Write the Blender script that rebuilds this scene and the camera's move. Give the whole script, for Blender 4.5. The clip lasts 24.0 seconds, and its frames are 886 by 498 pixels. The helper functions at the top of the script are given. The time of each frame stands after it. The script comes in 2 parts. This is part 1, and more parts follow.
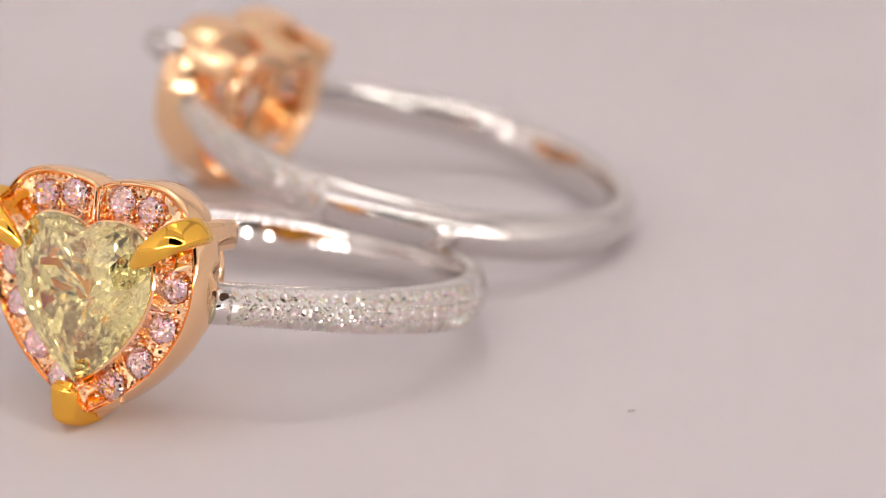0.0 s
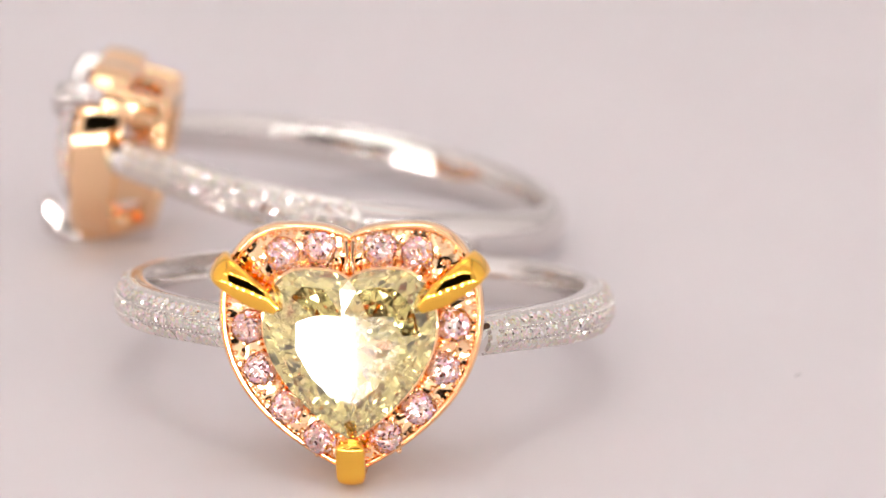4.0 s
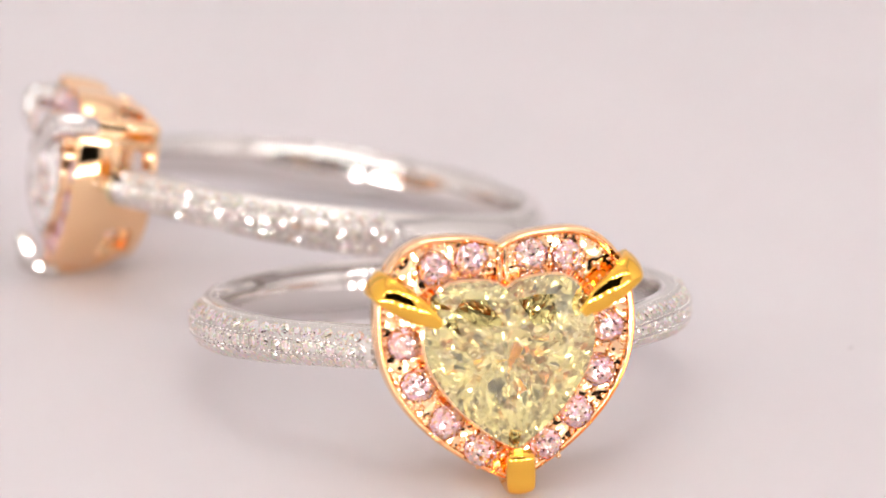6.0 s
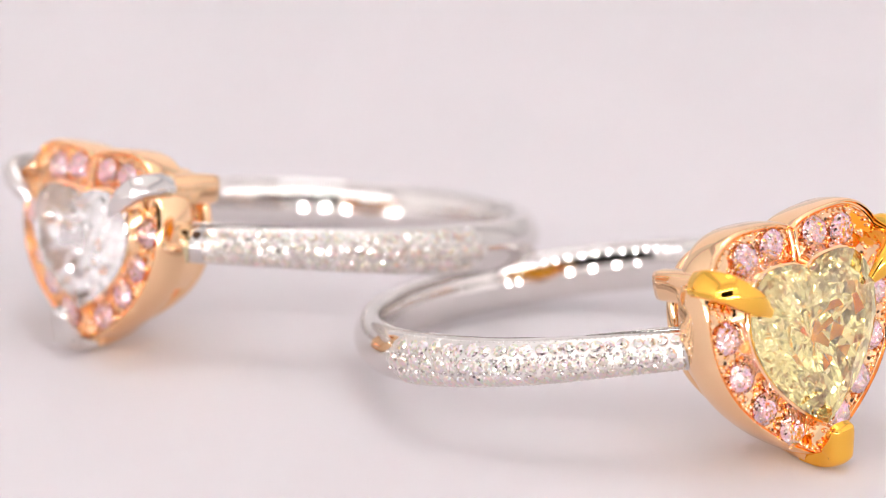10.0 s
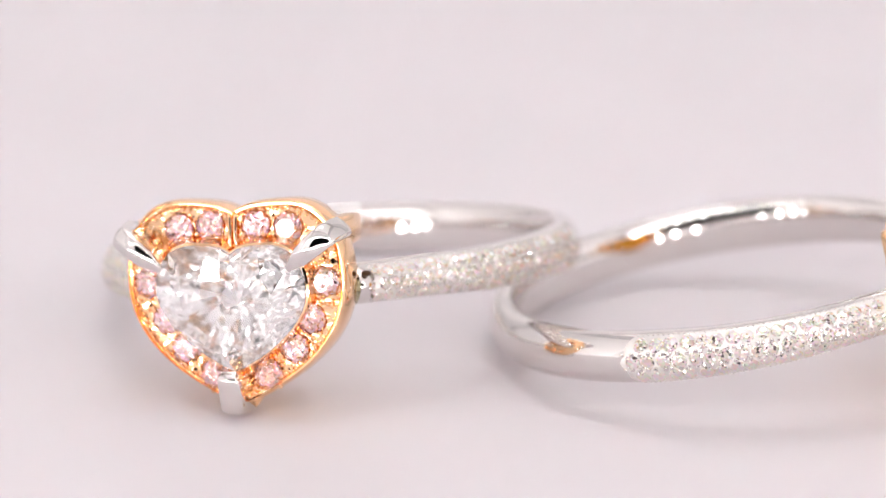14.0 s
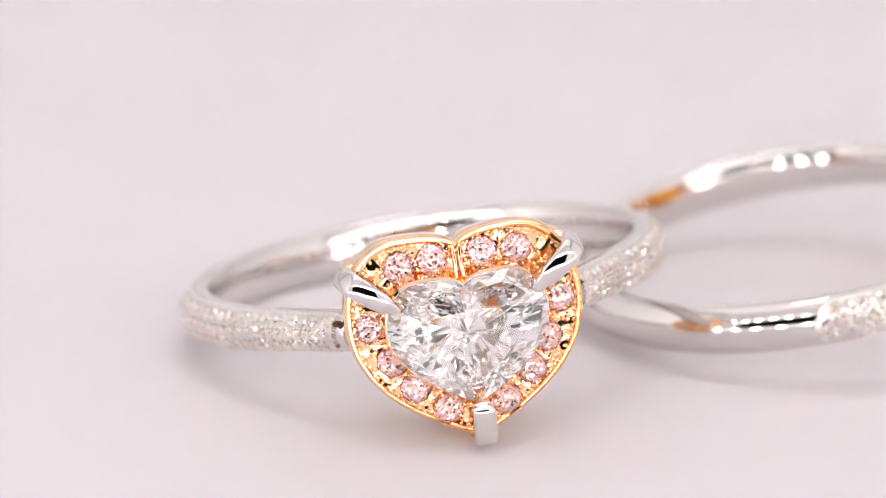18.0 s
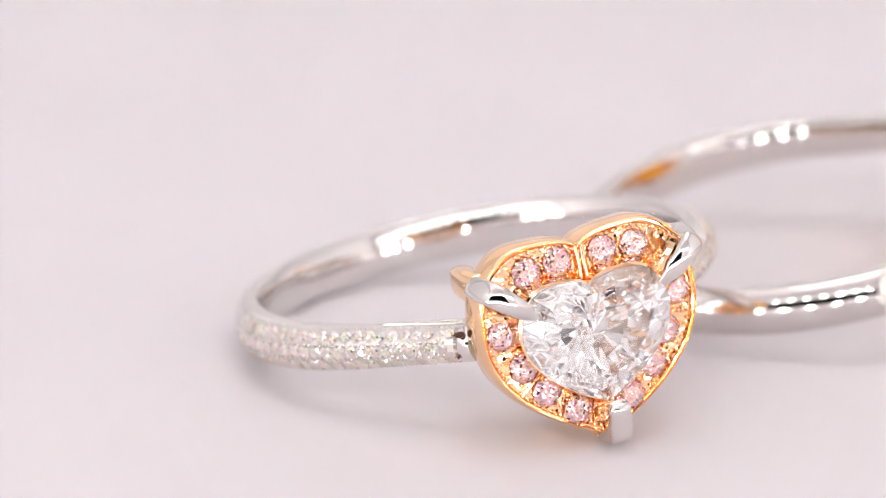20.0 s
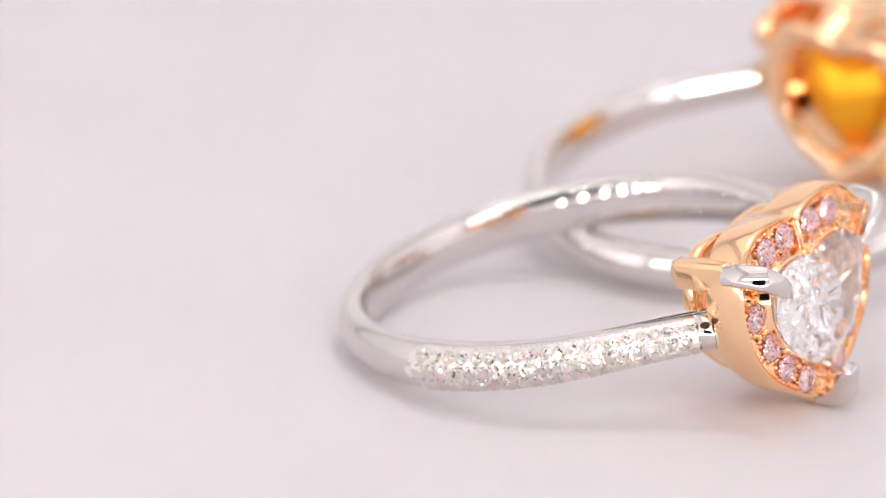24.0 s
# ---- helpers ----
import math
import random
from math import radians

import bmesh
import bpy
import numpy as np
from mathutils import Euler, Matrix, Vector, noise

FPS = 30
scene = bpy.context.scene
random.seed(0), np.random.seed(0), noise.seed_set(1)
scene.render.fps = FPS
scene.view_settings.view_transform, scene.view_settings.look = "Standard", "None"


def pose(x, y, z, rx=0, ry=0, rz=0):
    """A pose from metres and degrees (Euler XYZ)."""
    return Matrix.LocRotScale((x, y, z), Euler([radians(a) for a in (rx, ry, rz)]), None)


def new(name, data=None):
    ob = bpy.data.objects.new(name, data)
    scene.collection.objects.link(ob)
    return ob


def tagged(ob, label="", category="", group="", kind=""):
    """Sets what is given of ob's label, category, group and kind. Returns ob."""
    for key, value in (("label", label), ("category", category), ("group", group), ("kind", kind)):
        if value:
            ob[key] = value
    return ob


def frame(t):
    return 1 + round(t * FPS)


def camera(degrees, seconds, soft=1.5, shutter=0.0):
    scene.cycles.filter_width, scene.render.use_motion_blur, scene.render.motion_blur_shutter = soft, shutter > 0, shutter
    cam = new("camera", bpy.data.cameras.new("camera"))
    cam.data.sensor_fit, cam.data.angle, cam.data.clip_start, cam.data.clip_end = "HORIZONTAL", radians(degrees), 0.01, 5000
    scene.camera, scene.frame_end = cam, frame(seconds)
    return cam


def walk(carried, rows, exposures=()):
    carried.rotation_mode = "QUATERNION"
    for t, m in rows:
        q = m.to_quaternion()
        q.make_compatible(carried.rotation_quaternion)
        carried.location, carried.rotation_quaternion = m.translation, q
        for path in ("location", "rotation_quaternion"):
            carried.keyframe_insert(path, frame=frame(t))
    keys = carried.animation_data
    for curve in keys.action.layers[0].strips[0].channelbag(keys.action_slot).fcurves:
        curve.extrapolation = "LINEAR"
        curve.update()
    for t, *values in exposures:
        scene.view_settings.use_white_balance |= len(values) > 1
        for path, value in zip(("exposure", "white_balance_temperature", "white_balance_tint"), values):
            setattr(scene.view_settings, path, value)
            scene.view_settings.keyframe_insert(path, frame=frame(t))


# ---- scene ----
# One millimetre; the rings are drawn in millimetres.
MM = 0.001
TURN = 7.3165          # degrees a second that the turntable goes round
MIDDLE = 12.0          # the second at which the rings stand as placed below

# ---- camera: fixed on a stand, looking down at the turntable
cam = camera(12.0, 24.0, soft=0.6)
cam.data.dof.use_dof = True
cam.data.dof.focus_distance = 0.1503
cam.data.dof.aperture_fstop = 49
EYE = pose(0, -0.160, 0.0542, 90 - 18.2555, 0, 0.8188) @ pose(0, 0, 0, 0, 0, 0.866)
walk(cam, [(0, EYE), (24, EYE)],
     exposures=[(0, -1.76, 6850, 13), (2.5, -1.56, 6700, 12), (4.5, -1.44, 6700, 10.5), (7, -1.29, 6550, 10), (9, -1.25, 6450, 10), (12, -1.25, 6360, 10), (24, -1.25, 6340, 10)])

# light paths long enough for cut stones
scene.cycles.max_bounces, scene.cycles.glossy_bounces, scene.cycles.transmission_bounces = 24, 16, 24
scene.cycles.sample_clamp_indirect = 60.0

# ---- world and large lights: a white photo tent in a dim room
world = bpy.data.worlds.new("room_air")
scene.world = world
world.use_nodes = True
world.node_tree.nodes["Background"].inputs[0].default_value = (0.9, 0.92, 1.0, 1)
world.node_tree.nodes["Background"].inputs[1].default_value = 0.02


def panel(name, m, sx, sy, watts, colour=(1, 0.97, 0.95)):
    lamp = bpy.data.lights.new(name, "AREA")
    lamp.shape, lamp.size, lamp.size_y, lamp.energy, lamp.color = "RECTANGLE", sx, sy, watts, colour
    ob = new(name, lamp)
    ob.matrix_world = m
    return ob


panel("ceiling_lamp", pose(0, -0.01, 0.385), 0.15, 0.13, 0.40)
# added fill lights without fittings, to lift the shadows, metal and stones
panel("ceiling_fill", pose(0, 0.02, 0.396), 0.56, 0.46, 0.66)
panel("front_fill", pose(0, -0.242, 0.285, 65, 0, 0), 0.56, 0.20, 0.08)
panel("side_fill", pose(-0.355, 0.04, 0.19, 0, -90, 0), 0.34, 0.50, 0.18)
panel("side_fill", pose(0.355, 0.04, 0.19, 0, 90, 0), 0.34, 0.50, 0.18)
panel("back_fill", pose(0, 0.335, 0.22, -90, 0, 0), 0.50, 0.30, 0.10)


# ---- materials
def nodes_of(name):
    m = bpy.data.materials.new(name)
    m.use_nodes = True
    t = m.node_tree
    return m, t, t.nodes["Principled BSDF"]


def metal(name, colour, rough, grain=0.04, scale=9000, bump=0.02):
    """Polished precious metal with faint polishing marks."""
    m, t, b = nodes_of(name)
    b.inputs["Base Color"].default_value = (*colour, 1)
    b.inputs["Metallic"].default_value = 1
    co = t.nodes.new("ShaderNodeTexCoord")
    n = t.nodes.new("ShaderNodeTexNoise")
    n.inputs["Scale"].default_value = scale * 0.12
    n.inputs["Detail"].default_value = 4
    t.links.new(co.outputs["Object"], n.inputs["Vector"])
    r = t.nodes.new("ShaderNodeMapRange")
    r.inputs["To Min"].default_value, r.inputs["To Max"].default_value = max(0.0, rough - grain), rough + grain
    t.links.new(n.outputs["Fac"], r.inputs["Value"])
    t.links.new(r.outputs["Result"], b.inputs["Roughness"])
    n2 = t.nodes.new("ShaderNodeTexNoise")
    n2.inputs["Scale"].default_value = scale * 0.2
    t.links.new(co.outputs["Object"], n2.inputs["Vector"])
    bp = t.nodes.new("ShaderNodeBump")
    bp.inputs["Strength"].default_value = bump
    bp.inputs["Distance"].default_value = 0.00002
    t.links.new(n2.outputs["Fac"], bp.inputs["Height"])
    t.links.new(bp.outputs["Normal"], b.inputs["Normal"])
    return m


def gem(name, colour, ior=2.2, rough=0.0):
    m, t, b = nodes_of(name)
    b.inputs["Base Color"].default_value = (*colour, 1)
    b.inputs["Transmission Weight"].default_value = 1
    b.inputs["Roughness"].default_value = rough
    b.inputs["IOR"].default_value = ior
    return m


def sparkle(name, colour, cells, mirror=0.6, tilt=0.42, ior=1.9, fire=0.16, rough=0.05):
    """A small brilliant: glass crown over many mirror-like inner facets."""
    m, t, b = nodes_of(name)
    b.inputs["Base Color"].default_value = (*colour, 1)
    b.inputs["Transmission Weight"].default_value = 1
    b.inputs["Roughness"].default_value = 0.0
    b.inputs["IOR"].default_value = ior
    co = t.nodes.new("ShaderNodeTexCoord")
    info = t.nodes.new("ShaderNodeObjectInfo")
    off = t.nodes.new("ShaderNodeVectorMath")
    off.operation = "ADD"
    vor = t.nodes.new("ShaderNodeTexVoronoi")
    vor.inputs["Scale"].default_value = cells
    t.links.new(co.outputs["Object"], off.inputs[0])
    t.links.new(info.outputs["Random"], off.inputs[1])
    t.links.new(off.outputs[0], vor.inputs["Vector"])
    sub = t.nodes.new("ShaderNodeVectorMath")
    sub.operation = "SUBTRACT"
    sub.inputs[1].default_value = (0.5, 0.5, 0.5)
    t.links.new(vor.outputs["Color"], sub.inputs[0])
    sc = t.nodes.new("ShaderNodeVectorMath")
    sc.operation = "SCALE"
    sc.inputs["Scale"].default_value = tilt * 2
    t.links.new(sub.outputs[0], sc.inputs[0])
    geo = t.nodes.new("ShaderNodeNewGeometry")
    add = t.nodes.new("ShaderNodeVectorMath")
    add.operation = "ADD"
    t.links.new(geo.outputs["Normal"], add.inputs[0])
    t.links.new(sc.outputs[0], add.inputs[1])
    nrm = t.nodes.new("ShaderNodeVectorMath")
    nrm.operation = "NORMALIZE"
    t.links.new(add.outputs[0], nrm.inputs[0])
    g = t.nodes.new("ShaderNodeBsdfGlossy")
    # each cell's random hue paints in the spectral glints of a cut stone
    tint = t.nodes.new("ShaderNodeMix")
    tint.data_type = "RGBA"
    tint.inputs["Factor"].default_value = fire
    tint.inputs["A"].default_value = (*colour, 1)
    hue = t.nodes.new("ShaderNodeHueSaturation")
    hue.inputs["Saturation"].default_value = 1.6
    hue.inputs["Value"].default_value = 1.5
    t.links.new(vor.outputs["Color"], hue.inputs["Color"])
    t.links.new(hue.outputs["Color"], tint.inputs["B"])
    t.links.new(tint.outputs["Result"], g.inputs["Color"])
    g.inputs["Roughness"].default_value = rough
    t.links.new(nrm.outputs[0], g.inputs["Normal"])
    mix = t.nodes.new("ShaderNodeMixShader")
    mix.inputs[0].default_value = mirror
    t.links.new(b.outputs[0], mix.inputs[1])
    t.links.new(g.outputs[0], mix.inputs[2])
    t.links.new(mix.outputs[0], t.nodes["Material Output"].inputs["Surface"])
    return m


def plain(name, colour, rough=0.7, spread=0.03, scale=60.0, bump=0.05):
    m, t, b = nodes_of(name)
    b.inputs["Roughness"].default_value = rough
    co = t.nodes.new("ShaderNodeTexCoord")
    n = t.nodes.new("ShaderNodeTexNoise")
    n.inputs["Scale"].default_value = scale
    n.inputs["Detail"].default_value = 6
    t.links.new(co.outputs["Object"], n.inputs["Vector"])
    mix = t.nodes.new("ShaderNodeMix")
    mix.data_type = "RGBA"
    mix.inputs["A"].default_value = (*[c * (1 - spread) for c in colour], 1)
    mix.inputs["B"].default_value = (*[min(1, c * (1 + spread)) for c in colour], 1)
    t.links.new(n.outputs["Fac"], mix.inputs["Factor"])
    t.links.new(mix.outputs["Result"], b.inputs["Base Color"])
    n2 = t.nodes.new("ShaderNodeTexNoise")
    n2.inputs["Scale"].default_value = scale * 40
    t.links.new(co.outputs["Object"], n2.inputs["Vector"])
    bp = t.nodes.new("ShaderNodeBump")
    bp.inputs["Strength"].default_value = bump
    bp.inputs["Distance"].default_value = 0.00003
    t.links.new(n2.outputs["Fac"], bp.inputs["Height"])
    t.links.new(bp.outputs["Normal"], b.inputs["Normal"])
    return m


def glow(name, colour, strength):
    m = bpy.data.materials.new(name)
    m.use_nodes = True
    t = m.node_tree
    t.nodes.remove(t.nodes["Principled BSDF"])
    e = t.nodes.new("ShaderNodeEmission")
    e.inputs[0].default_value = (*colour, 1)
    e.inputs[1].default_value = strength
    t.links.new(e.outputs[0], t.nodes["Material Output"].inputs["Surface"])
    return m


WHITE_GOLD = metal("white_gold", (0.74, 0.71, 0.69), 0.025, grain=0.02)
BRIGHT_CUT = metal("bright_cut_white_gold", (0.80, 0.77, 0.74), 0.38)
ROSE_GOLD = metal("rose_gold", (1.0, 0.685, 0.41), 0.07)
YELLOW_GOLD = metal("yellow_gold", (1.0, 0.575, 0.09), 0.05, grain=0.03)
# more orange than YELLOW_GOLD: light bouncing inside the cup, put into the colour
BOUNCE_GOLD = metal("yellow_gold_bounce", (1.0, 0.50, 0.03), 0.42)
# near-black colour standing in for the shade inside small holes
HOLE_SHADE = metal("hole_shade", (0.10, 0.06, 0.04), 0.4)
SEAM = metal("pale_gold_solder", (0.86, 0.80, 0.52), 0.2)
YELLOW_GEM = gem("yellow_diamond", (1.0, 0.885, 0.34), 2.4)
CLEAR_GEM = gem("colourless_diamond", (0.995, 0.995, 1.0), 2.4)
PINK_GEM = sparkle("pink_diamond", (1.0, 0.80, 0.87), 11000, mirror=0.58, tilt=0.36, fire=0.20, rough=0.14)
PAVE_GEM = sparkle("pave_diamond", (1.0, 0.94, 0.865), 10000, mirror=0.74, tilt=0.40, fire=0.14, rough=0.05)
PAPER = plain("white_acrylic", (0.72, 0.677, 0.704), rough=0.55, bump=0.02)
PAPER.node_tree.nodes["Principled BSDF"].inputs["Specular IOR Level"].default_value = 0.22
# light spreads a few millimetres within the acrylic
PAPER.node_tree.nodes["Principled BSDF"].inputs["Subsurface Weight"].default_value = 1.0
PAPER.node_tree.nodes["Principled BSDF"].inputs["Subsurface Radius"].default_value = (1.0, 0.9, 0.9)
PAPER.node_tree.nodes["Principled BSDF"].inputs["Subsurface Scale"].default_value = 0.0018
TENT = plain("tent_fabric", (0.82, 0.80, 0.80), rough=0.9)
DARK = plain("dim_room", (0.03, 0.03, 0.03), rough=0.9)
BOARD = plain("strip_board", (0.7, 0.7, 0.68), rough=0.5)
LED = glow("diode", (1.0, 0.97, 0.94), 280.0)
LINT = plain("grey_lint", (0.25, 0.23, 0.23), rough=0.9)


# ---- mesh helpers
def part(name, bm, material, parent=None, label="", smooth=False, size=MM, turn=None):
    """One mesh object out of a bmesh drawn in millimetres."""
    me = bpy.data.meshes.new(name)
    bmesh.ops.scale(bm, vec=(size, size, size), verts=bm.verts)
    if turn is not None:
        bmesh.ops.transform(bm, matrix=turn, verts=bm.verts)
    bmesh.ops.recalc_face_normals(bm, faces=bm.faces)
    bm.to_mesh(me)
    bm.free()
    me.materials.append(material)
    if smooth:
        for p in me.polygons:
            p.use_smooth = True
    ob = new(name, me)
    ob.parent = parent
    if label:
        tagged(ob, label)
    return ob


def box(x0, x1, y0, y1, z0, z1, bm=None, bevel=0.0):
    bm = bm or bmesh.new()
    v = bmesh.ops.create_cube(bm, size=1)["verts"]
    for q in v:
        q.co = ((x0 + x1) / 2 + q.co.x * (x1 - x0), (y0 + y1) / 2 + q.co.y * (y1 - y0), (z0 + z1) / 2 + q.co.z * (z1 - z0))
    if bevel:
        bmesh.ops.bevel(bm, geom=list({e for q in v for e in q.link_edges}), offset=bevel, segments=2, affect="EDGES", profile=0.5)
    return bm


def loft(loops, closed=True, caps=True, bm=None):
    """Skin between loops of as many points each."""
    bm = bm or bmesh.new()
    rows = [[bm.verts.new(p) for p in loop] for loop in loops]
    n = len(rows[0])
    for a, b in zip(rows, rows[1:]):
        for i in range(n if closed else n - 1):
            j = (i + 1) % n
            bm.faces.new((a[i], a[j], b[j], b[i]))
    if caps:
        bm.faces.new(rows[0])
        bm.faces.new(rows[-1])
    return bm


def tube(path, radii, sides=12, bm=None, flat=1.0, side=None, square=1.0, front=None):
    """A tapered rod along a path; radii across the path, flat: the other half-width over it."""
    path = [Vector(p) for p in path]
    loops = []
    for i, p in enumerate(path):
        d = (path[min(i + 1, len(path) - 1)] - path[max(i - 1, 0)]).normalized()
        s = side if side is not None else Vector((0, 0, 1))
        a = d.cross(s)
        a = a.normalized() if a.length > 1e-4 else Vector((1, 0, 0))
        if front is not None:
            a = (front - d * front.dot(d)).normalized()
        b = d.cross(a).normalized()
        r = radii[i]
        ring = [(math.cos(2 * math.pi * k / sides), math.sin(2 * math.pi * k / sides)) for k in range(sides)]
        ring = [(math.copysign(abs(c) ** square, c), math.copysign(abs(q) ** square, q)) for c, q in ring]
        loops.append([p + a * (r * c) + b * (r * flat * q) for c, q in ring])
    return loft(loops, bm=bm)


def smooth_path(points, steps=5):
    """A Catmull-Rom line through the points."""
    pts = [Vector(p) for p in points]
    pts = [2 * pts[0] - pts[1]] + pts + [2 * pts[-1] - pts[-2]]
    out = []
    for i in range(1, len(pts) - 2):
        a, b, c, d = pts[i - 1:i + 3]
        for k in range(steps):
            t = k / steps
            out.append(0.5 * ((2 * b) + (c - a) * t + (2 * a - 5 * b + 4 * c - d) * t * t + (3 * b - a - 3 * c + d) * t ** 3))
    out.append(pts[-2])
    return out


def claw_bar(path, widths, thick, up, crown=0.24):
    """A filed claw: a bar along a path with a broad, slightly arched top, bevelled edges and straight flanks."""
    path = [Vector(p) for p in path]
    loops = []
    for i, p in enumerate(path):
        d = (path[min(i + 1, len(path) - 1)] - path[max(i - 1, 0)]).normalized()
        a = (up - d * up.dot(d)).normalized()
        b = d.cross(a).normalized()
        w = widths[i]
        sec = []
        for k in range(-5, 6):
            q = k / 5 * 0.86
            sec.append(p + b * (q * w) + a * (-crown * w * q * q))
        sec.append(p + b * (0.96 * w) + a * (-(crown + 0.16) * w))
        sec.append(p + b * w - a * ((crown + 0.42) * w))
        sec.append(p + b * (0.8 * w) - a * thick[i])
        sec.append(p - b * (0.8 * w) - a * thick[i])
        sec.append(p - b * w - a * ((crown + 0.42) * w))
        sec.append(p - b * (0.96 * w) + a * (-(crown + 0.16) * w))
        loops.append(sec)
    return loft(loops)


def blend(values, n):
    """n values evenly along a short list."""
    out = []
    for k in range(n):
        t = k / (n - 1) * (len(values) - 1)
        i = min(int(t), len(values) - 2)
        out.append(values[i] + (values[i + 1] - values[i]) * (t - i))
    return out


def heart(hw, top, cleft, waist, tip, n=24, belly=0.46, flank=0.61):
    """Half-width, heights of lobe tops, cleft, widest place and point: a closed heart outline of x, z pairs, from the cleft round by +x."""
    seg = [((0, cleft), (0.10 * hw, cleft + 0.8 * (top - cleft)), (0.26 * hw, top), (0.50 * hw, top)),
           ((0.50 * hw, top), (0.80 * hw, top), (hw, waist + 0.62 * (top - waist)), (hw, waist)),
           ((hw, waist), (hw, waist + belly * (tip - waist)), (flank * hw, tip + 0.24 * (waist - tip)), (0, tip))]
    dense = []
    for a, b, c, d in seg:
        for k in range(40):
            t = k / 40
            w = ((1 - t) ** 3, 3 * t * (1 - t) ** 2, 3 * t * t * (1 - t), t ** 3)
            dense.append((sum(u * q[0] for u, q in zip(w, (a, b, c, d))), sum(u * q[1] for u, q in zip(w, (a, b, c, d)))))
    dense.append(seg[-1][3])
    run = [0.0]
    for p, q in zip(dense, dense[1:]):
        run.append(run[-1] + math.dist(p, q))
    half = []
    for k in range(n + 1):
        half.append((float(np.interp(run[-1] * k / n, run, [p[0] for p in dense])), float(np.interp(run[-1] * k / n, run, [p[1] for p in dense]))))
    return half + [(-x, z) for x, z in reversed(half[1:-1])]


def between(a, b, k):
    return [(p[0] + (q[0] - p[0]) * k, p[1] + (q[1] - p[1]) * k) for p, q in zip(a, b)]


def shrunk(a, k, centre):
    return [(p[0] * k, centre + (p[1] - centre) * k) for p in a]


def at_depth(loop, y):
    return [(x, y, z) for x, z in loop]


# ---- stones
def round_brilliant(r, sides=8, flat=1.0):
    """A small round stone, its table up +z, its girdle at z 0."""
    bm = bmesh.new()
    ring = lambda q, z, n, o=0.0: [bm.verts.new((q * r * math.cos(2 * math.pi * (k + o) / n), q * r * math.sin(2 * math.pi * (k + o) / n), z * r)) for k in range(n)]
    table, crown, girdle, low = ring(0.60, 0.34 * flat, sides), ring(0.84, 0.20 * flat, sides, 0.5), ring(1, 0, sides * 2), ring(0.45, -0.52, sides, 0.5)
    culet = bm.verts.new((0, 0, -0.86 * r))
    bm.faces.new(table)
    for k in range(sides):
        j = (k + 1) % sides
        bm.faces.new((table[k], crown[k], table[j]))
        bm.faces.new((table[k], crown[k - 1], girdle[2 * k], crown[k]))
        g0, g1, g2 = girdle[2 * k], girdle[2 * k + 1], girdle[(2 * k + 2) % (2 * sides)]
        bm.faces.new((crown[k], g0, g1))
        bm.faces.new((crown[k], g1, g2))
        bm.faces.new((low[k], g1, g0))
        bm.faces.new((low[k], g2, g1))
        bm.faces.new((low[k - 1], low[k], g0))
        bm.faces.new((low[k - 1], culet, low[k]))
    return bm


def heart_brilliant(outline, centre, y_girdle, rise, depth, pavilion, chips):
    """The heart-cut centre stone, its table towards -y."""
    bm = bmesh.new()
    n = len(outline)

    jitter, flex, roof = 0.09, 0.4, 99.0          # unevenness of the facets, and a cap on the table's height

    def loop(k, y, step, off=0):
        pts = shrunk(outline, k, centre)
        out = []
        for i in range(off, n, step):
            a = pts[i]
            c = 0.0 if k > 0.99 else jitter
            a = (a[0], min(a[1], roof))
            out.append(bm.verts.new((a[0] + random.uniform(-c, c), y + random.uniform(-c, c) * flex, a[1] + random.uniform(-c, c))))
        return out

    def zigzag(big, small):
        """Facets between a loop of 2m and one of m points, the small ones facing the odd big ones."""
        m = len(small)
        for k in range(m):
            a, b, c = big[2 * k], big[2 * k + 1], big[(2 * k + 2) % (2 * m)]
            bm.faces.new((small[k], a, b))
            bm.faces.new((small[k], b, c))
            bm.faces.new((small[k], c, small[(k + 1) % m]))

    g = loop(1.0, y_girdle - 0.03, 2)
    g2 = loop(1.0, y_girdle + 0.05, 2)
    for k in range(len(g)):
        j = (k + 1) % len(g)
        bm.faces.new((g[k], g[j], g2[j], g2[k]))
    crown = loop(0.80, y_girdle - rise * 0.62, 4, 2)
    zigzag(g, crown)
    flex, roof, jitter = 0.0, centre + 0.50 * (outline[0][1] - centre), 0.03
    table = loop(0.62, y_girdle - rise, 8, 6)
    zigzag(crown, table)
    bm.faces.new(table)
    flex, roof, jitter = 0.6, 99.0, chips
    upper = loop(pavilion[0][0], y_girdle + depth * pavilion[0][1], 4, 2)
    zigzag(g2, upper)
    m = len(upper)
    for i, (k, f) in enumerate(pavilion[1:]):
        lower = loop(k, y_girdle + depth * f, 4, 2 * (i % 2))
        for q in range(m):
            # the lower loop stands half a step before the upper one, then half a step after
            a, b = (upper[q - 1], upper[q]) if i % 2 == 0 else (upper[q], upper[(q + 1) % m])
            bm.faces.new((a, b, lower[q]))
            bm.faces.new((b, lower[q], lower[(q + 1) % m]))
        upper = lower
    culet = bm.verts.new((0, y_girdle + depth, centre - 0.2))
    for q in range(m):
        bm.faces.new((upper[q], upper[(q + 1) % m], culet))
    bmesh.ops.triangulate(bm, faces=[f for f in bm.faces if len(f.verts) == 4])
    return bm


def bead(bm, p, r):
    bmesh.ops.create_icosphere(bm, subdivisions=1, radius=r, matrix=Matrix.Translation(p))


# ---- the setting: white tent with an open, dim front
def slab(name, x0, x1, y0, y1, z0, z1, material, label, category):
    ob = part(name, box(x0, x1, y0, y1, z0, z1), material, size=1)
    return tagged(ob, label, category, kind="structure")


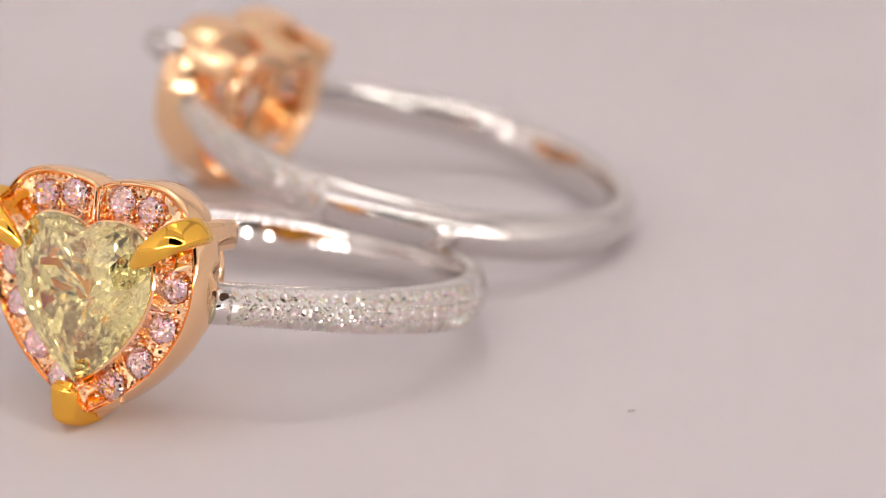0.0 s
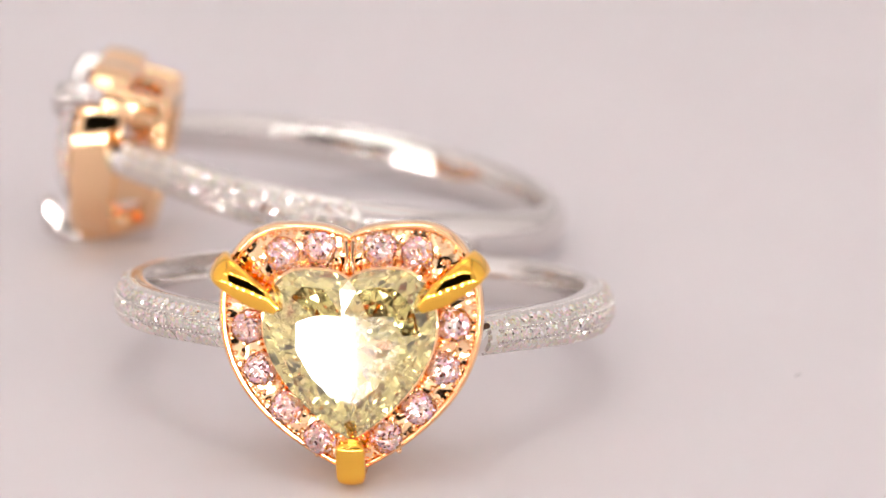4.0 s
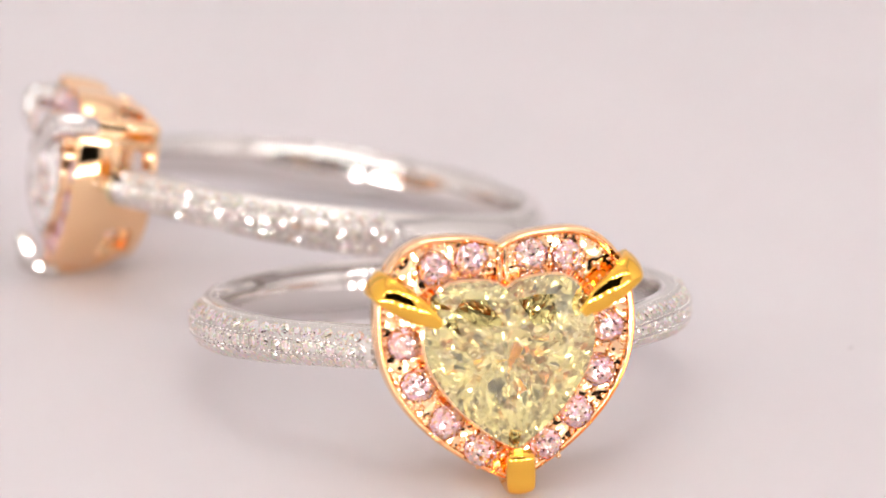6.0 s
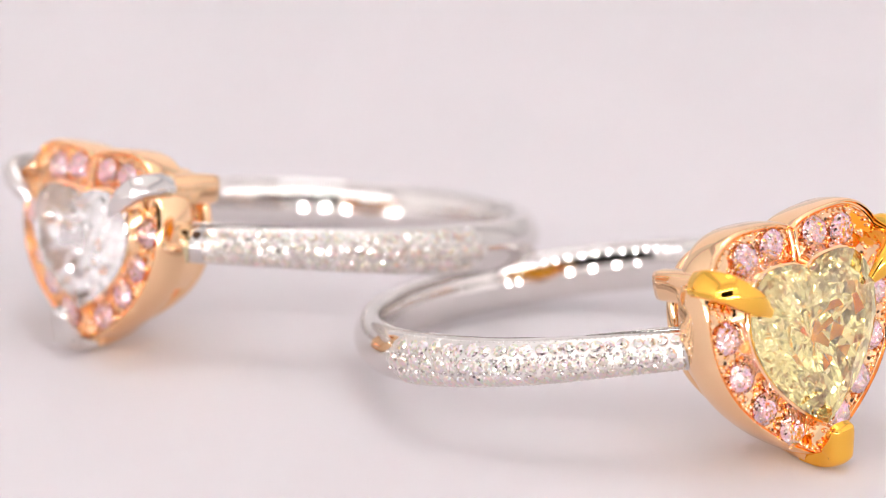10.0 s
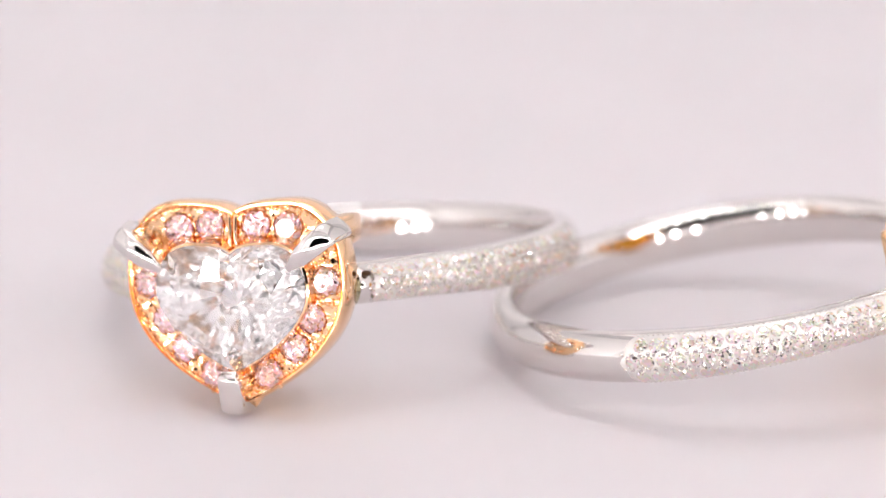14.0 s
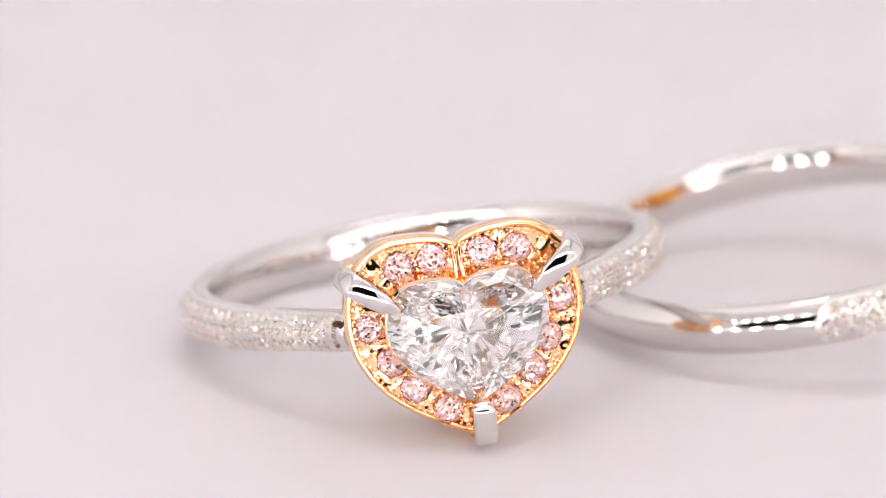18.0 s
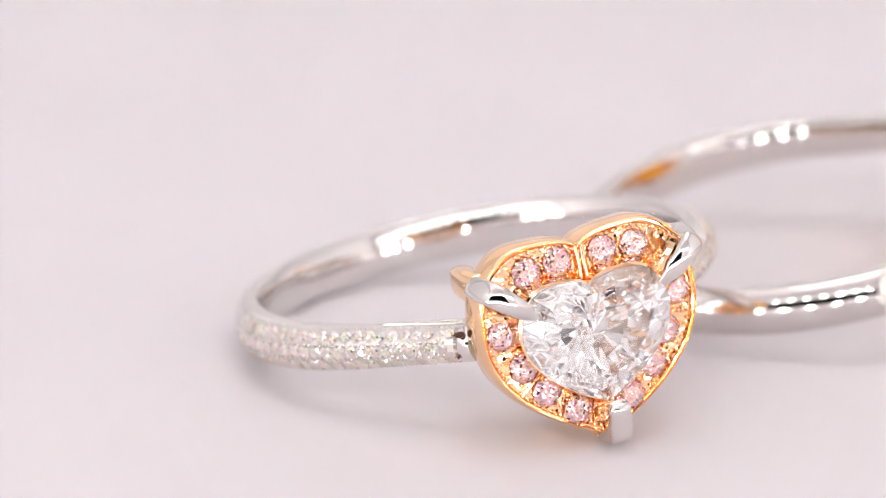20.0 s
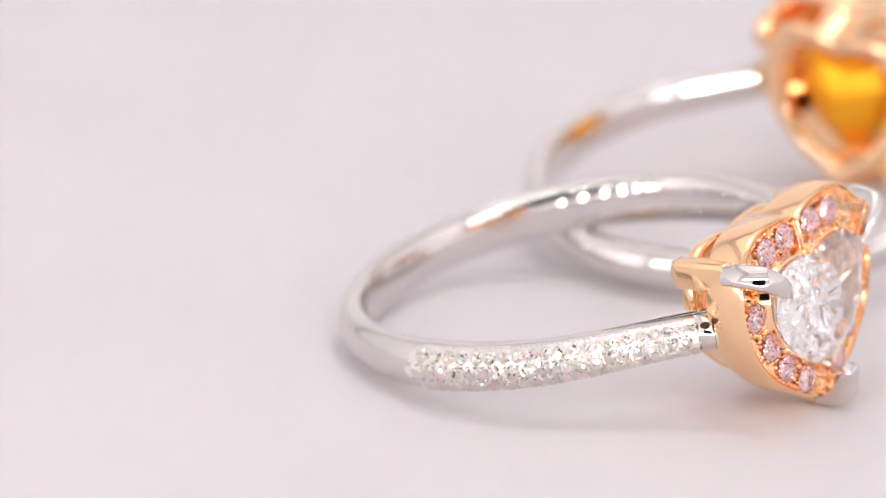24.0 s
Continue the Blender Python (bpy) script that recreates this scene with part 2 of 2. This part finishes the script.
slab("floor", -0.36, 0.36, -0.26, 0.34, -0.01, 0.0, PAPER, "smooth pinkish white acrylic turntable surface", "floor")
slab("wall_back", -0.36, 0.36, 0.34, 0.35, -0.01, 0.41, TENT, "white fabric back wall of a photo tent", "wall")
slab("wall_left", -0.37, -0.36, -0.26, 0.35, -0.01, 0.41, TENT, "white fabric side wall of a photo tent", "wall")
slab("wall_right", 0.36, 0.37, -0.26, 0.35, -0.01, 0.41, TENT, "white fabric side wall of a photo tent", "wall")
slab("ceiling", -0.37, 0.37, -0.26, 0.35, 0.40, 0.41, TENT, "white fabric ceiling of a photo tent", "ceiling")
slab("wall_front_1", -0.36, 0.36, -0.26, -0.25, 0.145, 0.40, TENT, "white fabric flap above the front opening", "wall")
slab("wall_front_2", -0.36, -0.17, -0.26, -0.25, 0.036, 0.145, TENT, "white fabric beside the front opening", "wall")
slab("wall_front_4", -0.36, 0.36, -0.26, -0.25, 0.0, 0.036, TENT, "white fabric sill of the front opening", "wall")
slab("wall_front_3", 0.17, 0.36, -0.26, -0.25, 0.036, 0.145, TENT, "white fabric beside the front opening", "wall")
slab("wall_room", -0.60, 0.60, -0.72, -0.70, -0.01, 0.60, DARK, "dark wall of the dim room", "wall")
slab("ground", -0.60, 0.60, -0.70, -0.26, -0.02, -0.01, DARK, "dark table top before the tent", "floor")


def led_strip(x, z, count, spacing, wide, tall):
    root = tagged(new("led_strip"), "row of small white diodes on a light board", "lamp", group="strips at the open front")
    root.location = (x, -0.245, z)
    w = count * spacing / 2
    part("board", box(-w, w, -0.003, 0, -tall / 2 - 0.001, tall / 2 + 0.001), BOARD, root, size=1)
    me = None
    for k in range(count):
        if me is None:
            ob = part("diode", box(-wide / 2, wide / 2, 0, 0.002, -tall / 2, tall / 2), LED, root, size=1)
            me = ob.data
        else:
            ob = new("diode", me)
            ob.parent = root
        ob.location = (-w + spacing * (k + 0.5), 0, 0)


led_strip(-0.015, 0.0075, 12, 0.054, 0.010, 0.012)
led_strip(0, 0.158, 18, 0.036, 0.007, 0.007)


# ---- the rings
R_IN, R_OUT, DOME = 8.05, 9.25, 0.50
STRAIGHT = 50.0        # degrees from the head within which the shoulders run straight


def half_height(deg):
    """Half the shank's height: full behind, tapered towards the head."""
    d = abs((deg + 180) % 360 - 180)
    return 0.69 + 0.26 * min(1.0, max(0.0, (d - 22) / 70))


def dome(deg, z):
    """The radius of the outer face at a height."""
    return R_OUT - DOME * min(1.0, abs(z) / half_height(deg)) ** 2


def band_profile(deg):
    """Points (radius, height) of the shank's section: softly arched inside, flat above and below, domed outside."""
    h, e = half_height(deg), 0.07
    edge = R_OUT - DOME
    inner = [(R_IN + 0.19 * abs(q) ** 2.4, q * (h - 0.05)) for q in (k / 7 for k in range(-7, 8))]
    pts = [*reversed(inner[:8]), (R_IN + 0.27, -h)]
    pts += [(edge - e * 2, -h), (edge - e * 0.7, -h + e * 0.18)]
    for k in range(13):
        z = (-1 + 2 * k / 12) * (h - e * 0.8)
        pts.append((dome(deg, z), z))
    pts += [(edge - e * 0.7, h - e * 0.18), (edge - e * 2, h), (R_IN + 0.27, h), *reversed(inner[8:])]
    return pts


def polar(deg, r, z):
    """A place by its angle from the head (towards -y), positive to +x; the shoulders leave the circle in a straight line."""
    d = (deg + 180) % 360 - 180
    s, a = math.copysign(1, d), radians(max(abs(d), STRAIGHT))
    run = radians(max(0.0, STRAIGHT - abs(d))) * 9.2
    return Vector((s * (r * math.sin(a) - run * math.cos(a)), -r * math.cos(a) - run * math.sin(a), z))


def outward(deg):
    """The way out from the shank's axis."""
    d = (deg + 180) % 360 - 180
    a = math.copysign(radians(max(abs(d), STRAIGHT)), d)
    return Vector((math.sin(a), -math.cos(a), 0))


def heart_ring(name, label, m, head, o):
    H = m.inverted() @ head
    root = tagged(new(name), label, "ring", group="pair of heart rings")
    root.matrix_world = m
    # shank: an open hoop that ends under the head
    start = 19
    loops = []
    for k in range(121):
        d = start + (360 - 2 * start) * k / 120
        loops.append([polar(d, r, z) for r, z in band_profile(d)])
    bm = loft(loops)
    band = part("band", bm, WHITE_GOLD, root, "polished white gold shank", smooth=True)
    sharp(band, 35)
    # pave shoulders with three rows of stones
    stone_mesh = None
    for sgn in (1, -1):
        first, last = 26.2, o["pave_end"]
        loops = []
        steps = 46
        for k in range(steps + 1):
            d = first + (last - first) * k / steps
            left = (last - d) / 5.0
            w = (half_height(d) - 0.05) * (math.sqrt(max(0.0, 1 - (1 - left) ** 2)) if left < 1 else 1) + 0.02
            sec = []
            for q in (-1, -0.97, -0.8, -0.5, -0.2, 0.2, 0.5, 0.8, 0.97, 1):
                sec.append(polar(sgn * d, dome(d, q * w) + (0.06 if abs(q) < 0.99 else -0.06), q * w))
            sec += [polar(sgn * d, R_OUT - 0.6, w * 0.9), polar(sgn * d, R_OUT - 0.6, -w * 0.9)]
            loops.append(sec)
        bed = part("pave_bed", loft(loops), BRIGHT_CUT, root, "white gold shoulder set with rows of stones")
        beads = bmesh.new()
        for row in (-1, 0, 1):
            d = first + (1.7 if row else 3.2)
            while d < last - (3.2 if row else 1.7):
                h = half_height(d)
                r = 0.296 * h / 0.95
                step = math.degrees(2.04 * r / 9.2)
                zz = row * 0.60 * h
                out = (outward(sgn * d) + Vector((0, 0, 2 * DOME * zz / h / h))).normalized()
                p = polar(sgn * (d + step * random.uniform(-0.08, 0.08)), dome(d, zz), zz + random.uniform(-0.03, 0.03)) + out * random.uniform(0.03, 0.06)
                if stone_mesh is None:
                    ob = part("pave_stone", round_brilliant(0.296, flat=0.85), PAVE_GEM, bed)
                    stone_mesh = ob.data
                else:
                    ob = new("pave_stone", stone_mesh)
                    ob.parent = bed
                spin = Matrix.Rotation(random.uniform(0, 6.28), 4, "Z") @ Matrix.Rotation(random.uniform(-0.18, 0.18), 4, "X") @ Matrix.Diagonal((h / 0.95, h / 0.95, h / 0.95, 1))
                ob.matrix_local = Matrix.Translation(p * MM) @ out.to_track_quat("Z", "Y").to_matrix().to_4x4() @ spin
                for dz in (0.5, -0.5):
                    zb = zz + dz * 0.58 * h
                    if abs(zb) < 0.80 * h:
                        db = d + step * random.uniform(0.42, 0.58)
                        bead(beads, polar(sgn * db, dome(db, zb) + 0.085, zb), random.uniform(0.085, 0.115) * h / 0.95)
                d += step
        # thin rails beside the stones, cut into small grains
        for row in (-1, 1):
            d = first + 1
            while d < last - 3.5:
                zb = row * 0.915 * half_height(d)
                bead(beads, polar(sgn * d, dome(d, zb) + 0.012, zb), random.uniform(0.045, 0.06))
                d += 1.25
        tagged(part("bead_setting", beads, WHITE_GOLD, bed, smooth=True), kind="stuff")
        # plain end of the shoulder, its solder seam, a notch as painted shade
        sec = lambda d, k, lift: [polar(sgn * d, R_OUT - 0.75 if r < R_OUT - 0.7 else r + lift, z * k) for r, z in band_profile(d) if r > R_OUT - 0.8]
        part("shoulder_end", loft([sec(d, k, u) for d, k, u in ((22.4, 1.0, 0.05), (24.2, 1.02, 0.06), (26.8, 1.02, 0.055))]), WHITE_GOLD, root, smooth=True)
        part("solder_seam", loft([sec(d, k, u) for d, k, u in ((17.5, 0.92, 0.03), (20.5, 1.02, 0.06), (22.9, 1.03, 0.07))]), SEAM, root, "pale yellow solder seam", smooth=True)
        # a dark ball, nothing cut: its colour gives the hollow's shade
        notch_shade = bmesh.new()
        bmesh.ops.create_icosphere(notch_shade, subdivisions=2, radius=0.15, matrix=Matrix.Translation(polar(sgn * 24.8, R_OUT - 0.03, 0.46)) @ Matrix.Diagonal((1.3, 1.3, 0.8, 1)))
        part("notch_shade", notch_shade, HOLE_SHADE, root, "small dark spot for the shade of a notch", smooth=True)
    # head
    yf = o["face"]
    out_line = heart(*o["rim"], n=o["n"])
    gem_line = heart(*o["gem"], n=o["n"], belly=0.36, flank=0.55)
    mid = (o["rim"][1] + o["rim"][4]) / 2
    bed_y = yf - 0.05
    halo_loops = [at_depth(shrunk(out_line, 0.89, mid), yf + 1.48), at_depth(shrunk(out_line, 0.97, mid), yf + 1.40), at_depth(shrunk(out_line, 1.000, mid), yf + 1.08), at_depth(shrunk(out_line, 1.012, mid), yf + 0.45),
                  at_depth(shrunk(out_line, 1.010, mid), yf - 0.10), at_depth(shrunk(out_line, 1.000, mid), yf - 0.22), at_depth(between(out_line, gem_line, 0.035), yf - 0.26), at_depth(between(out_line, gem_line, 0.060), yf - 0.13),
                  at_depth(between(out_line, gem_line, 0.085), yf - 0.13), at_depth(between(out_line, gem_line, 0.105), yf - 0.21), at_depth(between(out_line, gem_line, 0.13), yf - 0.19),
                  *[[(x, bed_y + random.uniform(-0.06, 0.05), z) for x, z in between(out_line, gem_line, k)] for k in (0.16, 0.33, 0.50, 0.67, 0.84)],
                  at_depth(between(out_line, gem_line, 0.90), yf - 0.16), at_depth(between(out_line, gem_line, 0.97), yf - o["lift"] * 0.75), at_depth(shrunk(gem_line, 0.985, mid), yf - o["lift"] * 0.8),
                  at_depth(shrunk(gem_line, 0.93, mid), yf + 0.3), at_depth(shrunk(gem_line, 0.84, mid), yf + 1.25)]
    halo_loops.append(halo_loops[0])
    halo = part("halo", loft(halo_loops, caps=False), ROSE_GOLD, root, "rose gold heart-shaped halo with a thin raised rim", smooth=True, turn=H)
    sharp(halo, 40)
    beads = bmesh.new()
    melee = None
    places = [(s * x, z) for x, z in o["melee"] for s in (1, -1)]
    for x, z in places:
        if melee is None:
            ob = part("halo_stone", round_brilliant(o["melee_r"]), PINK_GEM, halo, "small pale pink round diamond")
            melee = ob.data
        else:
            ob = tagged(new("halo_stone", melee), "small pale pink round diamond")
            ob.parent = halo
        ob.matrix_local = H @ Matrix.Translation(Vector((x, yf - 0.18, z)) * MM) @ pose(0, 0, 0, 90 + random.uniform(-7, 7), random.uniform(-7, 7), 0) @ Matrix.Rotation(random.uniform(0, 6.28), 4, "Z")
        for k in range(7):
            a = 2 * math.pi * (k + random.uniform(-0.2, 0.2)) / 7
            q = o["melee_r"] * 1.12
            bead(beads, (x + q * math.cos(a), yf - 0.10, z + q * math.sin(a)), random.uniform(0.07, 0.12))
    # grains of cut metal between the stones
    ring_line = between(out_line, gem_line, 0.5)
    for k in range(0, len(ring_line)):
        x, z = ring_line[k]
        if min(math.dist((x, z), p) for p in places) > o["melee_r"] * 1.05:
            for _ in range(2):
                bead(beads, (x + random.uniform(-0.25, 0.25), yf - 0.06, z + random.uniform(-0.25, 0.25)), random.uniform(0.08, 0.13))
    # dark cones set on the bed, coloured as the shade of drilled holes
    pits = bmesh.new()
    chain = sorted(o["melee"], key=lambda p: math.atan2(p[0], p[1] - mid))
    for s in (1, -1):
        for (x0, z0), (x1, z1) in zip(chain, chain[1:]):
            dx, dz = x1 - x0, z1 - z0
            q = math.hypot(dx, dz)
            for e in (1, -1):
                c = Vector((s * ((x0 + x1) / 2 - e * dz / q * 0.40), bed_y - 0.03, (z0 + z1) / 2 + e * dx / q * 0.40))
                bmesh.ops.create_cone(pits, segments=6, radius1=random.uniform(0.05, 0.09), radius2=0.02, depth=0.06, cap_ends=True, matrix=Matrix.Translation(c) @ pose(0, 0, 0, 90, 0, 0))
    tagged(part("pit_shade", pits, HOLE_SHADE, halo, "dark dots for the shade of drilled pits between the stones", turn=H), kind="stuff")
    for frac in (0.20, 0.80):
        edge = between(out_line, gem_line, frac)
        for k in range(len(edge)):
            p, q = edge[k], edge[(k + 1) % len(edge)]
            bead(beads, (p[0], yf - random.uniform(0.06, 0.12), p[1]), random.uniform(0.06, 0.11))
    tagged(part("bead_setting", beads, ROSE_GOLD, halo, smooth=True, turn=H), kind="stuff")
    # two fine ridges where the lobes meet
    for s in (1, -1):
        ridge = [(s * 0.13, yf - 0.12, o["rim"][2] - 0.02), (s * 0.10, yf - 0.20, (o["rim"][2] + o["gem"][2]) / 2), (s * 0.13, yf - 0.22, o["gem"][2] + 0.12)]
        part("cleft_ridge", tube(smooth_path(ridge, 4), [0.09] * 9, 8), ROSE_GOLD, halo, smooth=True, turn=H)
    # centre stone
    gc = (o["gem"][1] + o["gem"][4]) / 2 + 0.25
    part("centre_stone", heart_brilliant(gem_line, gc, yf - o["lift"], o["rise"], 2.5, o["pavilion"], o["chips"]), o["stone"], root, o["stone_label"], turn=H @ pose(0, yf * MM, 0, o["nod"]) @ pose(0, -yf * MM, 0))
    # gallery: a smaller heart-shaped rail behind, joined by the posts
    base_y = yf + 3.1
    rail = shrunk(out_line, 0.76, mid)
    loops = [at_depth(shrunk(rail, 1.0, mid), base_y), at_depth(shrunk(rail, 1.05, mid), base_y - 0.3), at_depth(shrunk(rail, 1.03, mid), base_y - 0.55),
             at_depth(shrunk(rail, 0.78, mid), base_y - 0.5), at_depth(shrunk(rail, 0.78, mid), base_y - 0.05)]
    loops.append(loops[0])
    part("gallery_rail", loft(loops, caps=False), o["basket"], root, o["basket_label"], smooth=True, turn=H)
    if "cup" in o:
        loops = [at_depth(shrunk(gem_line, k, mid), yf + d) for k, d in ((0.74, 1.75), (0.62, 2.25), (0.40, 2.65), (0.02, 2.8))]
        part("stone_seat", loft(loops, caps=False), o["cup"], root, "yellow gold cup behind the stone", smooth=True, turn=H)
    n = len(out_line)
    for a, b in ((-6, 6), (26, 35), (61, 70), (42, 54)):
        loops = []
        for t in (0.0, 0.25, 0.5, 0.75, 1.0):
            waist = 2.2 * t * (1 - t)
            out_k, y = 0.93 + (0.775 - 0.93) * t, yf + 1.0 + (base_y - 0.25 - yf - 1.0) * t
            outer = shrunk(out_line, out_k, mid)
            inner = shrunk(out_line, out_k - 0.10, mid)
            trim = waist * (b - a) * 0.22
            idx = [a + trim + (b - a - 2 * trim) * k / 8 for k in range(9)]

            def pick(line, u):
                k, f = int(math.floor(u)), u - math.floor(u)
                p, q = line[k % n], line[(k + 1) % n]
                return (p[0] + (q[0] - p[0]) * f, y, p[1] + (q[1] - p[1]) * f)
            loops.append([pick(outer, u) for u in idx] + [pick(inner, u) for u in reversed(idx)])
        sharp(part("gallery_panel", loft(loops), o["basket"], root, smooth=True, turn=H), 35)
    # claws with their posts
    (sx, sz), (tx, tz) = o["claw"]
    for s in (1, -1):
        post = [(s * sx * 0.86, base_y - 0.25, sz * 0.90), (s * sx * 0.91, yf + 1.6, sz * 0.93), (s * sx * 0.93, yf + 0.3, sz * 0.95)]
        pp = smooth_path(post, 5)
        p = part("claw_post", tube(pp, blend([0.56, 0.60, 0.56], len(pp)), 20, flat=0.72, square=0.55, front=Vector((0, 0.0, 1.0))), ROSE_GOLD, root, smooth=True, turn=H)
        g, cw = o["lift"], o["claw_width"]
        out = Vector((s * (sx - tx), 0, sz - tz)).normalized()
        at = lambda f, y: (s * (tx + (sx - tx) * f), yf + y, tz + (sz - tz) * f)
        tip = [at(1.16, 0.45), at(1.24, 0.0 - g * 0.4), at(1.10, -0.56 - g), at(0.74, -0.86 - g), at(0.34, -0.82 - g), at(0.0, -0.58 - g)]
        tp = smooth_path(tip, 6)
        sharp(part("claw_tip", claw_bar(tp, [r * cw for r in blend([0.46, 0.52, 0.54, 0.52, 0.44, 0.16], len(tp))], blend([0.9, 0.9, 0.75, 0.6, 0.5, 0.25], len(tp)),
                                  (out * 1.0 + Vector((0, -1.6, 0))).normalized()), o["claw_metal"], p, o["claw_label"], smooth=True, turn=H), 50)
    zb = o["rim"][4]
    post = [(0, base_y - 0.2, zb * 0.66), (0, yf + 1.5, zb * 0.84), (0, yf + 0.1, zb + 0.2)]
    pp = smooth_path(post, 5)
    p = part("claw_post", tube(pp, blend([0.5, 0.55, 0.5], len(pp)), 12), ROSE_GOLD, root, smooth=True, turn=H)
    tip = [(0, yf + 0.5, zb - 0.22), (0, yf - 0.15 - g * 0.5, zb - 0.30), (0, yf - 0.58 - g, zb - 0.10), (0, yf - 0.80 - g, zb + 0.45), (0, yf - 0.94 - g, zb + 1.18), (0, yf - 0.70 - g, zb + 1.46)]
    tp = smooth_path(tip, 6)
    sharp(part("claw_tip", claw_bar(tp, [r * cw for r in blend([0.40, 0.44, 0.50, 0.52, 0.50, 0.44], len(tp))], blend([0.5, 0.6, 0.8, 0.8, 0.6, 0.3], len(tp)),
                              Vector((0, -1, -0.3)).normalized(), crown=0.22), o["claw_metal"], p, o["claw_label"], smooth=True, turn=H), 50)
    # tapered spurs on the inner edge of the shank beside the head
    for s in (1, -1):
        loops = []
        for k in range(13):
            t = k / 12
            d = s * (20 + 28 * t)
            h, w, b = 0.01 + 0.13 * (1 - t), 0.03 + 0.10 * (1 - t), half_height(d) - 0.12
            loops.append([polar(d, R_IN + 0.34 - w, b), polar(d, R_IN + 0.40, b), polar(d, R_IN + 0.41, b + 0.12 + h), polar(d, R_IN + 0.34 - w, b + 0.12 + h)])
        part("shoulder_spur", loft(loops), WHITE_GOLD, root)
    return root


def sharp(ob, degrees):
    """Smooth faces but for the edges that are bent by more than this."""
    bm = bmesh.new()
    bm.from_mesh(ob.data)
    for e in bm.edges:
        e.smooth = len(e.link_faces) < 2 or e.calc_face_angle(0) < radians(degrees)
    bm.to_mesh(ob.data)
    bm.free()


def placed(x, y, z, rx, ry, rz, up):
    """A ring's pose on the turntable, in millimetres, lifted along its own axis."""
    m = pose(x * MM, y * MM, z * MM, rx, ry, rz)
    return m @ pose(0, 0, up * MM)


YELLOW_HEAD = placed(6.605, -9.853, 54.2 - 52.33, -10.7, -2.36, 59.11, 0.58) @ pose(-0.16 * MM, -10.3 * MM, 0.02 * MM, 0, 0.6, -3) @ pose(0, 10.5 * MM, 0)
YELLOW_AT = placed(6.605, -9.95, 54.2 - 52.33, -11.0, 0.3, 59.11, 0.97)
WHITE_HEAD = placed(-7.054, -3.069, 54.2 - 51.642, -9.4, -7.53, -32.74, 0.40) @ pose(0, 0.2 * MM, 0)
WHITE_AT = placed(-7.1, -3.2, 54.2 - 51.642, -9.3, -7.7, -32.74, 0.18)
yellow_ring = heart_ring(
    "heart_ring", "white gold ring with yellow heart diamond and rose gold halo", YELLOW_AT, YELLOW_HEAD,
    dict(face=-10.6, n=48, pave_end=101.5, rim=(4.60, 4.60, 4.18, 1.5, -4.27), gem=(3.05, 3.10, 2.72, 1.1, -2.95), stone=YELLOW_GEM, stone_label="heart-cut yellow diamond", pavilion=((0.82, 0.24), (0.66, 0.46), (0.48, 0.66), (0.32, 0.80), (0.16, 0.93)), chips=0.11, nod=0.0, rise=0.62, lift=0.80,
         melee=((2.38, 3.55), (1.06, 3.75), (3.62, 1.0), (3.22, -0.5), (2.32, -1.9), (1.15, -2.95)), melee_r=0.60,
         claw=((4.30, 3.05), (2.50, 1.72)), claw_width=1.02, claw_metal=YELLOW_GOLD, claw_label="polished yellow gold claw", basket=ROSE_GOLD, basket_label="rose gold heart-shaped rail", cup=BOUNCE_GOLD))
white_ring = heart_ring(
    "heart_ring", "white gold ring with colourless heart diamond and rose gold halo", WHITE_AT, WHITE_HEAD,
    dict(face=-10.77, n=48, pave_end=98.5, rim=(4.28, 3.12, 2.70, 0.22, -4.42), gem=(2.95, 1.60, 1.25, -0.1, -3.1), stone=CLEAR_GEM, stone_label="heart-cut colourless diamond", pavilion=((0.74, 0.36), (0.46, 0.70), (0.20, 0.90)), chips=0.08, nod=2.0, rise=0.58, lift=0.72,
         melee=((2.15, 2.12), (0.90, 2.22), (3.47, 0.12), (2.84, -1.22), (2.13, -2.30), (1.05, -3.25)), melee_r=0.57,
         claw=((4.0, 1.95), (2.48, 0.72)), claw_width=0.84, claw_metal=WHITE_GOLD, claw_label="polished white gold claw", basket=ROSE_GOLD, basket_label="rose gold heart-shaped rail"))


# ---- lint on the turntable
def lint(x, y, turn_deg, length):
    path = smooth_path([(-length / 2, 0, 0.02), (0, 0.06 * length, 0.05), (length / 2, 0, 0.02)], 3)
    ob = part("lint", tube(path, [0.02] * len(path), 5), LINT)
    ob.matrix_world = pose(x * MM, y * MM, 0, 0, 0, turn_deg)
    return tagged(ob, "tiny grey lint fibre lying on the white surface", "lint", group="lint on the turntable")


specks = [lint(14.57, 4.39, 110, 0.3)]


# ---- what turns with the table
def motions():
    for ob in (yellow_ring, white_ring, *specks):
        at = ob.matrix_world.copy()
        rows = []
        for k in range(25):
            rows.append((float(k), pose(0, 0, 0, 0, 0, TURN * (k - MIDDLE)) @ at))
        walk(ob, rows)


motions()
